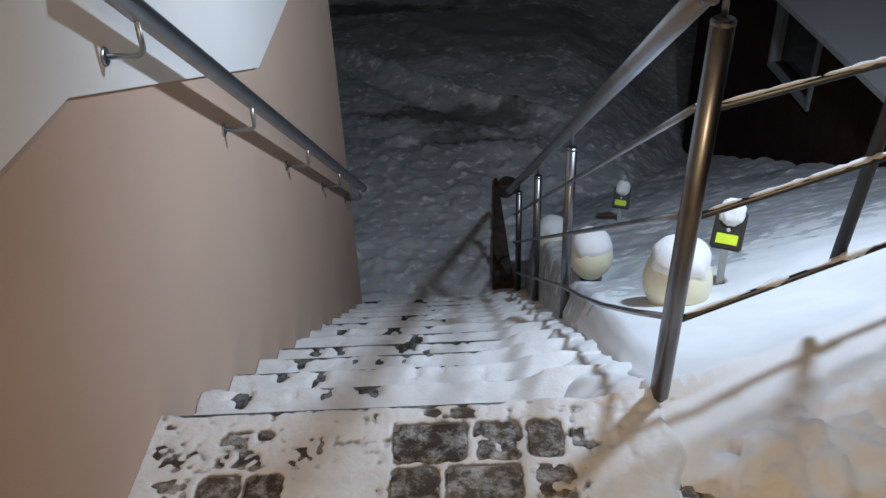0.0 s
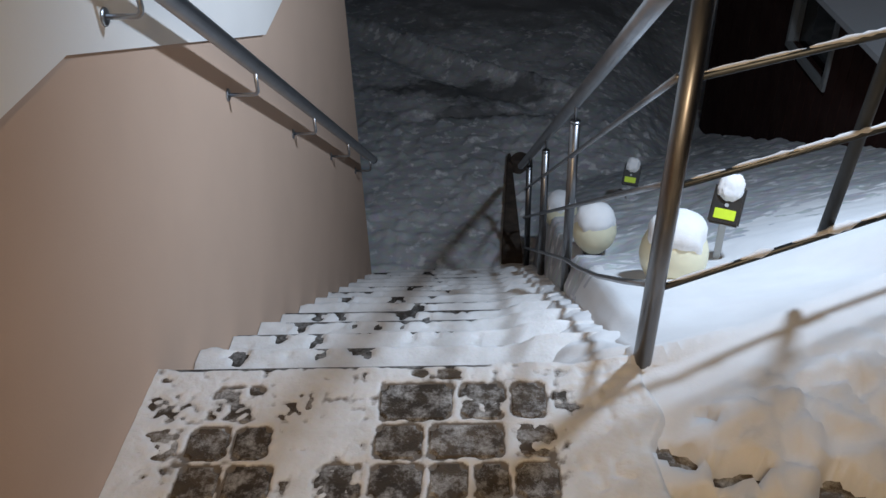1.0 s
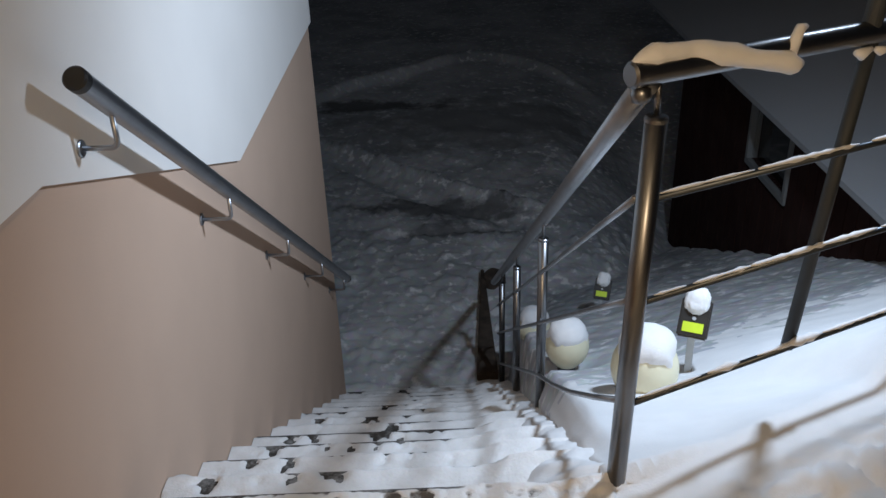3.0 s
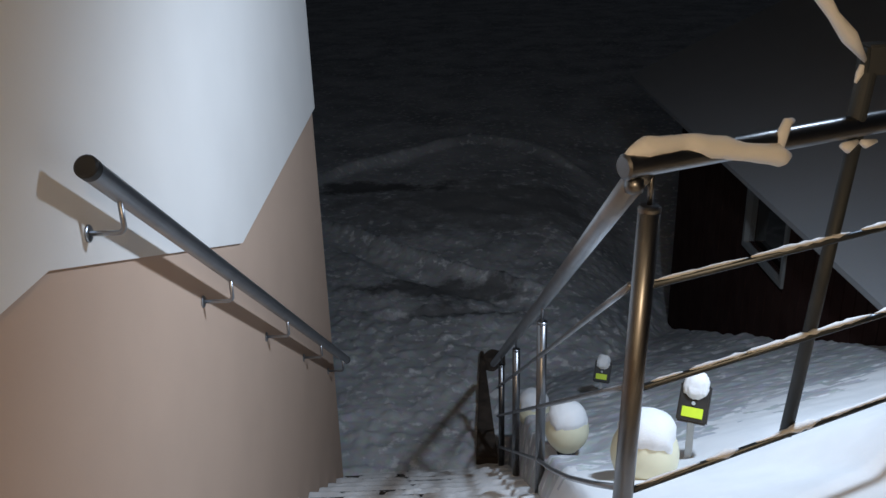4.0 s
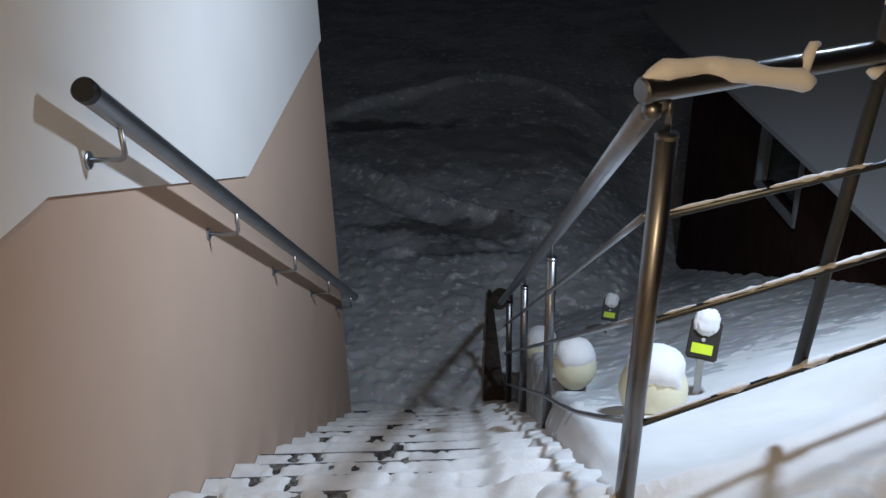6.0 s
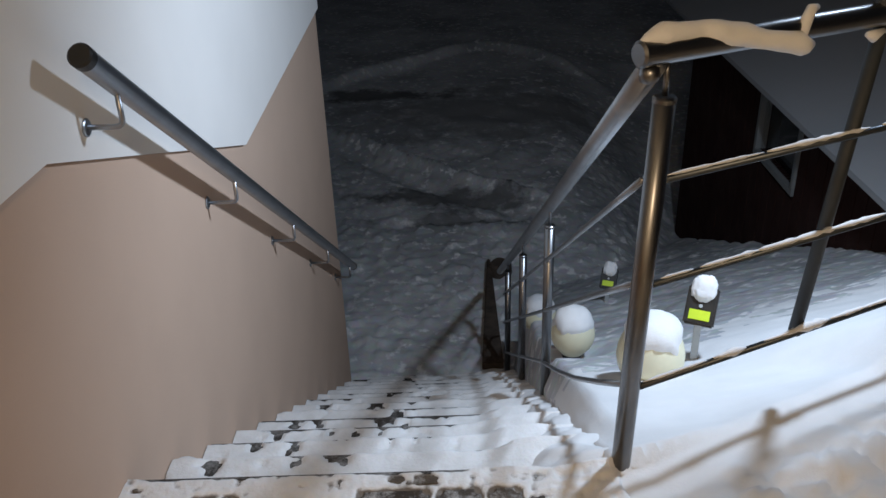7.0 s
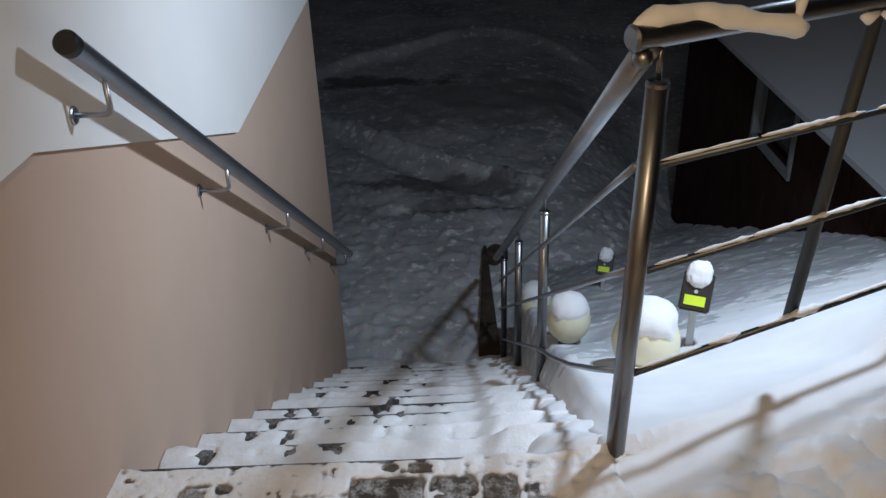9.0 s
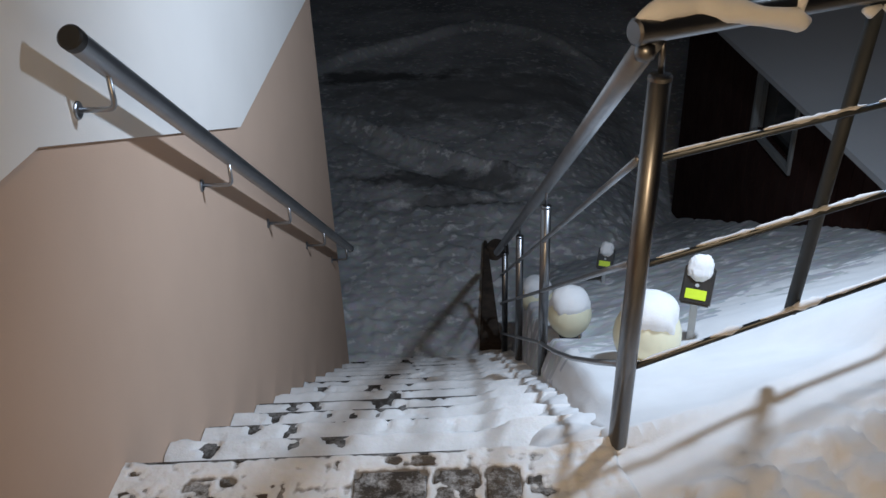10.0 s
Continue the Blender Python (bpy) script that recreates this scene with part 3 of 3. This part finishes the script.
def bar_snow(s0, s1, h, r):
    pts, radii = [], []
    n = max(4, int((s1 - s0) / 0.02))
    for i in range(n + 1):
        s = s0 + (s1 - s0) * i / n
        pts.append((0.44 + ALONG.x * s, 1.60 + ALONG.y * s, h + 0.009))
        radii.append(r * min(1, 0.3 + i * 0.4, 0.3 + (n - i) * 0.4) * random.uniform(0.6, 1.25))
    bm = tube(bmesh.new(), pts, r, 8, radii=radii)
    ob = part("bar_snow", bm, SNOW, smooth=True)
    tagged(ob, "thin line of snow lying on a railing bar", "snow", "snow on the railing bars")


for s0, s1, h, r in ((0.04, 0.30, 0.784, 0.004), (0.31, 0.62, 0.784, 0.007), (0.66, 1.2, 0.784, 0.007), (0.05, 0.14, 0.536, 0.005), (0.16, 0.34, 0.536, 0.006), (0.33, 0.75, 0.536, 0.007), (0.76, 1.3, 0.536, 0.007),
                     (0.03, 0.22, 0.262, 0.004), (0.24, 0.34, 0.262, 0.010), (0.40, 0.56, 0.262, 0.006), (0.50, 0.62, 0.262, 0.013), (0.62, 1.2, 0.262, 0.006)):
    bar_snow(s0, s1, h, r)
snow_roll("rail_snow_patch", "patch of icy snow on the stair handrail", [(stair_x(y) + 0.012, y, stair_rail_z(y) + 0.018) for y in (2.72, 2.8, 2.9, 3.0, 3.1)], [0.004, 0.010, 0.013, 0.012, 0.004], seed=8)
for s in (0.60, 0.66, 0.80):
    snow_roll("rail_snow_drip", "frozen snow lump under the steel top rail", [along(s - 0.02, 1.022, 0.012), along(s, 1.014, 0.012), along(s + 0.03, 1.020, 0.012)], [0.006, 0.012, 0.005], seed=s * 9)

# dark upright above the second landing post, with a snowy cable
mast = thing("bracket_post", "dark metal bracket standing above the railing post", "bracket")
part("upright", tube(bmesh.new(), [(0.960, 1.855, 1.055), (0.978, 1.864, 1.225)], 0.021, 20), DARKMETAL, mast)
part("clamp", box(bmesh.new(), (0.958, 1.838, 1.172), (1.013, 1.892, 1.238), 0.006), DARKMETAL, mast)
cable = thing("cable", "thin dark cable coated in snow", "cable")
cp = [(0.74, 1.75, 1.43), (0.796, 1.774, 1.369), (0.859, 1.805, 1.300), (0.905, 1.827, 1.254), (0.960, 1.854, 1.199), (0.975, 1.86, 1.188)]
part("core", tube(bmesh.new(), cp, 0.004, 8), BLACK, cable, smooth=True)
snow_roll("cable_snow", "snow clinging along a thin cable", [(x, y, z + 0.006) for x, y, z in cp[:-1]], [0.020, 0.018, 0.013, 0.016, 0.006], seed=11)
snow_roll("cable_snow", "small icicle of snow below the cable", [(0.957, 1.853, 1.194), (0.950, 1.849, 1.174), (0.942, 1.845, 1.155)], [0.006, 0.008, 0.003], seed=12)


# ---- globe lamps ----
def globe_lamp(x, y, z, r, label, lean=0.0, line=0.30):
    ob = thing("globe_lamp", label, "garden lamp", "globe garden lamps", place=(x, y, z))
    prof = [(0.30 * r, 0.02), (0.55 * r, 0.06 * r + 0.02)]
    for i in range(1, 16):
        a = -1.15 + i * (1.15 + 1.5) / 16
        prof.append((r * math.cos(a) * (1 - 0.05 * math.sin(a)), r * 1.08 + 0.02 + r * 1.12 * math.sin(a)))
    globe = part("globe", lathe(bmesh.new(), prof, 32), GLOBE, ob, smooth=True)
    base = part("base", lathe(bmesh.new(), [(0.10 * r, -0.12), (0.12 * r, -0.03), (0.42 * r, -0.01), (0.46 * r, 0.02), (0.38 * r, 0.035)], 20), BLACK, ob, "black plastic base")
    bm = bmesh.new()
    bmesh.ops.create_icosphere(bm, subdivisions=4, radius=1.0)
    shift = Vector((x * 7, y * 5, 0))
    for v in bm.verts:
        c = v.co.copy()
        t = c.z + 0.22 * noise.noise(c * 2.6 + shift) + 0.10 * noise.noise(c * 7 + shift)
        k = 0.90 + 0.125 * smooth(line, line + 0.2, t) + 0.17 * smooth(0.35, 0.95, c.z) + 0.05 * noise.noise(c * 3.1 + shift) * smooth(0.1, 0.5, t) + lean * 0.6 * max(0.0, c.x) * smooth(0.0, 0.5, c.z)
        v.co = Vector((c.x * k, c.y * k, 1.12 * c.z * k + 1.08)) * r
    cap = part("snow_cap", bm, SNOW, smooth=True)
    cap.location = (x, y, z + 0.02)
    tagged(cap, "rounded cap of snow on a globe lamp", "snow", "snow caps on the lamps")
    return ob


globe_lamp(0.706, 2.50, -0.415, 0.120, "cream globe garden lamp half buried in snow", 0.12, 0.46)
globe_lamp(0.568, 3.471, -0.948, 0.107, "cream globe garden lamp on a black base")
globe_lamp(0.522, 4.66, -1.60, 0.108, "cream globe garden lamp in shade beside the railing")


# ---- solar stake lights ----
def stake_light(x, y, z, yaw, h, label, w=0.11):
    ob = thing("solar_stake_light", label, "solar light", "solar stake lights", place=(x, y, z))
    ob.rotation_euler = (0, 0, radians(yaw))
    part("stake", box(bmesh.new(), (-0.013, -0.008, -0.15), (0.013, 0.008, h), 0.003), CLEAR, ob, "pale plastic stake")
    tilt = Matrix.Translation((0, 0, h)) @ Matrix.Rotation(radians(-38), 4, "X")
    bm = box(bmesh.new(), (-w / 2, -0.02, -0.01), (w / 2, 0.02, 0.135), 0.006)
    bm.transform(tilt)
    head = part("head", bm, BLACK, ob, "black plastic head")
    bm = box(bmesh.new(), (-w * 0.34, -0.024, 0.008), (w * 0.34, -0.0205, 0.045), 0.001)
    bm.transform(tilt)
    part("reflector", bm, YELLOW, head, "yellow-green reflective panel")
    bm = tube(bmesh.new(), [(0, -0.019, 0.060), (0, -0.026, 0.060)], 0.007, 12)
    bm.transform(tilt)
    part("sensor", bm, CLEAR, head, "small round sensor")
    bm = bmesh.new()
    bmesh.ops.create_icosphere(bm, subdivisions=4, radius=1.0)
    for v in bm.verts:
        c = v.co
        q = Vector([math.copysign(abs(a) ** 0.82, a) for a in c])
        k = 1 + 0.12 * noise.noise(c * 1.6 + Vector((x * 9, y, 0))) + 0.10 * noise.noise(c * 4.3)
        v.co = Vector((q.x * 0.046 * k, q.y * 0.034 * k - 0.012, q.z * 0.052 * k + 0.128))
    bm.transform(Matrix.Translation((x, y, z)) @ Matrix.Rotation(radians(yaw), 4, "Z") @ tilt)
    tagged(part("snow_cap", bm, SNOW, smooth=True), "lump of snow on a solar light", "snow", "snow caps on the lamps")
    return ob


stake_light(0.900, 2.625, -0.378, -24, 0.155, "black solar stake light with a yellow-green panel in snow")
stake_light(1.010, 4.993, -1.612, -20, 0.15, "black solar stake light farther down the snowy bank")

# ---- dark board and stump at the foot of the stairs ----
bm = bmesh.new()
flat = [(0.158, 5.36), (0.325, 5.37), (0.275, 7.05), (0.243, 7.05)]
a = [bm.verts.new((x, y, GROUND - 0.02)) for x, y in flat]
b = [bm.verts.new((x, y, GROUND + 0.075)) for x, y in flat]
bm.faces.new(a), bm.faces.new(b)
for i in range(4):
    bm.faces.new((a[i], a[(i + 1) % 4], b[(i + 1) % 4], b[i]))
bmesh.ops.bevel(bm, geom=list(bm.edges), offset=0.008, segments=2, affect="EDGES")
tagged(part("plank", bm, WOOD), "dark weathered board lying in the snow below the stairs", "plank")
bm = lathe(bmesh.new(), [(0.11, -0.05), (0.105, 0.10), (0.09, 0.125), (0.03, 0.128)], 18, (0.366, 6.88, GROUND))
for v in bm.verts:
    v.co += 0.012 * noise.noise_vector(v.co * 9)
tagged(part("stump", bm, WOOD), "low dark wooden stump in the snow", "stump")

# ---- neighbouring outbuilding down the slope ----
shed = thing("outbuilding", "low dark red outbuilding with a plain grey roof", "outbuilding")
SX, SY0, SY1, EAVE = 2.58, 2.6, 9.2, -0.56
WY0, WY1, WZ0, WZ1 = 6.00, 6.84, -1.20, -0.68
bm = bmesh.new()
box(bm, (SX, SY0, -4.2), (SX + 0.15, WY0, EAVE))
box(bm, (SX, WY1, -4.2), (SX + 0.15, SY1, EAVE))
box(bm, (SX, WY0, -4.2), (SX + 0.15, WY1, WZ0))
box(bm, (SX, WY0, WZ1), (SX + 0.15, WY1, EAVE))
box(bm, (SX + 0.15, SY1 - 0.15, -4.2), (SX + 4.5, SY1, EAVE))
part("wall", bm, REDWALL, shed)
n = int((SY1 - SY0) / 0.16)
for i in range(n):
    y0 = SY0 + i * 0.16
    if WY0 - 0.16 < y0 < WY1:
        for z0, z1 in ((-4.0, WZ0 - 0.09), (WZ1 + 0.01, EAVE)):
            if z1 - z0 > 0.1:
                part("board", box(bmesh.new(), (SX - 0.022, y0 + 0.004, z0), (SX - 0.001, y0 + 0.152, z1)), REDWALL, shed)
    else:
        part("board", box(bmesh.new(), (SX - 0.022, y0 + 0.004, -4.0), (SX - 0.001, y0 + 0.152, EAVE)), REDWALL, shed)
window = part("window", box(bmesh.new(), (SX + 0.05, WY0, WZ0), (SX + 0.06, WY1, WZ1)), GLASS, shed)
for lo, hi in (((WY0 - 0.05, WZ0 - 0.05), (WY1 + 0.05, WZ0)), ((WY0 - 0.05, WZ1), (WY1 + 0.05, WZ1 + 0.03)), ((WY0 - 0.05, WZ0), (WY0, WZ1)), ((WY1, WZ0), (WY1 + 0.05, WZ1))):
    part("frame", box(bmesh.new(), (SX - 0.045, lo[0], lo[1]), (SX + 0.05, hi[0], hi[1]), 0.004), FRAME, window, "weathered pale window frame")
bm = bmesh.new()
prof = [(2.31, -0.52), (2.31, -0.48), (7.3, 1.89), (7.3, 1.85)]
a = [bm.verts.new((x, SY0 - 0.6, z)) for x, z in prof]
b = [bm.verts.new((x, 10.9, z)) for x, z in prof]
for i in range(4):
    bm.faces.new((a[i], a[(i + 1) % 4], b[(i + 1) % 4], b[i]))
bm.faces.new(a), bm.faces.new(b)
part("roof", bm, ROOF, shed, "grey sheet roof")

# ---- pavers of the landing ----
cache = {}


def paver_mesh(w, d):
    if (w, d) not in cache:
        bm = bmesh.new()
        box(bm, (-w / 2, -d / 2, -0.045), (w / 2, d / 2, 0))
        bmesh.ops.bevel(bm, geom=[e for e in bm.edges if abs(e.verts[0].co.z - e.verts[1].co.z) > 0.01], offset=min(0.018, 0.3 * d), segments=3, affect="EDGES")
        bmesh.ops.bevel(bm, geom=[e for e in bm.edges if all(v.co.z > -0.001 for v in e.verts)], offset=0.006, segments=1, affect="EDGES")
        data = bpy.data.meshes.new("paver")
        bm.to_mesh(data)
        bm.free()
        data.materials.append(PAVER)
        cache[(w, d)] = data
    return cache[(w, d)]


for y0, y1, edges in ROWS:
    for x0, x1 in zip(edges, edges[1:]):
        if x1 - x0 < 0.03:
            continue
        ob = new("paver", paver_mesh(round(x1 - x0 - 0.013, 3), round(y1 - y0 - 0.013, 3)))
        ob.parent = landing
        ob.location = ((x0 + x1) / 2, (y0 + y1) / 2 + SKEW * ((x0 + x1) / 2 - WALL_X), random.uniform(-0.0015, 0.001))
        ob.rotation_euler = (random.uniform(-0.008, 0.008), random.uniform(-0.008, 0.008), SKEW + random.uniform(-0.015, 0.015))
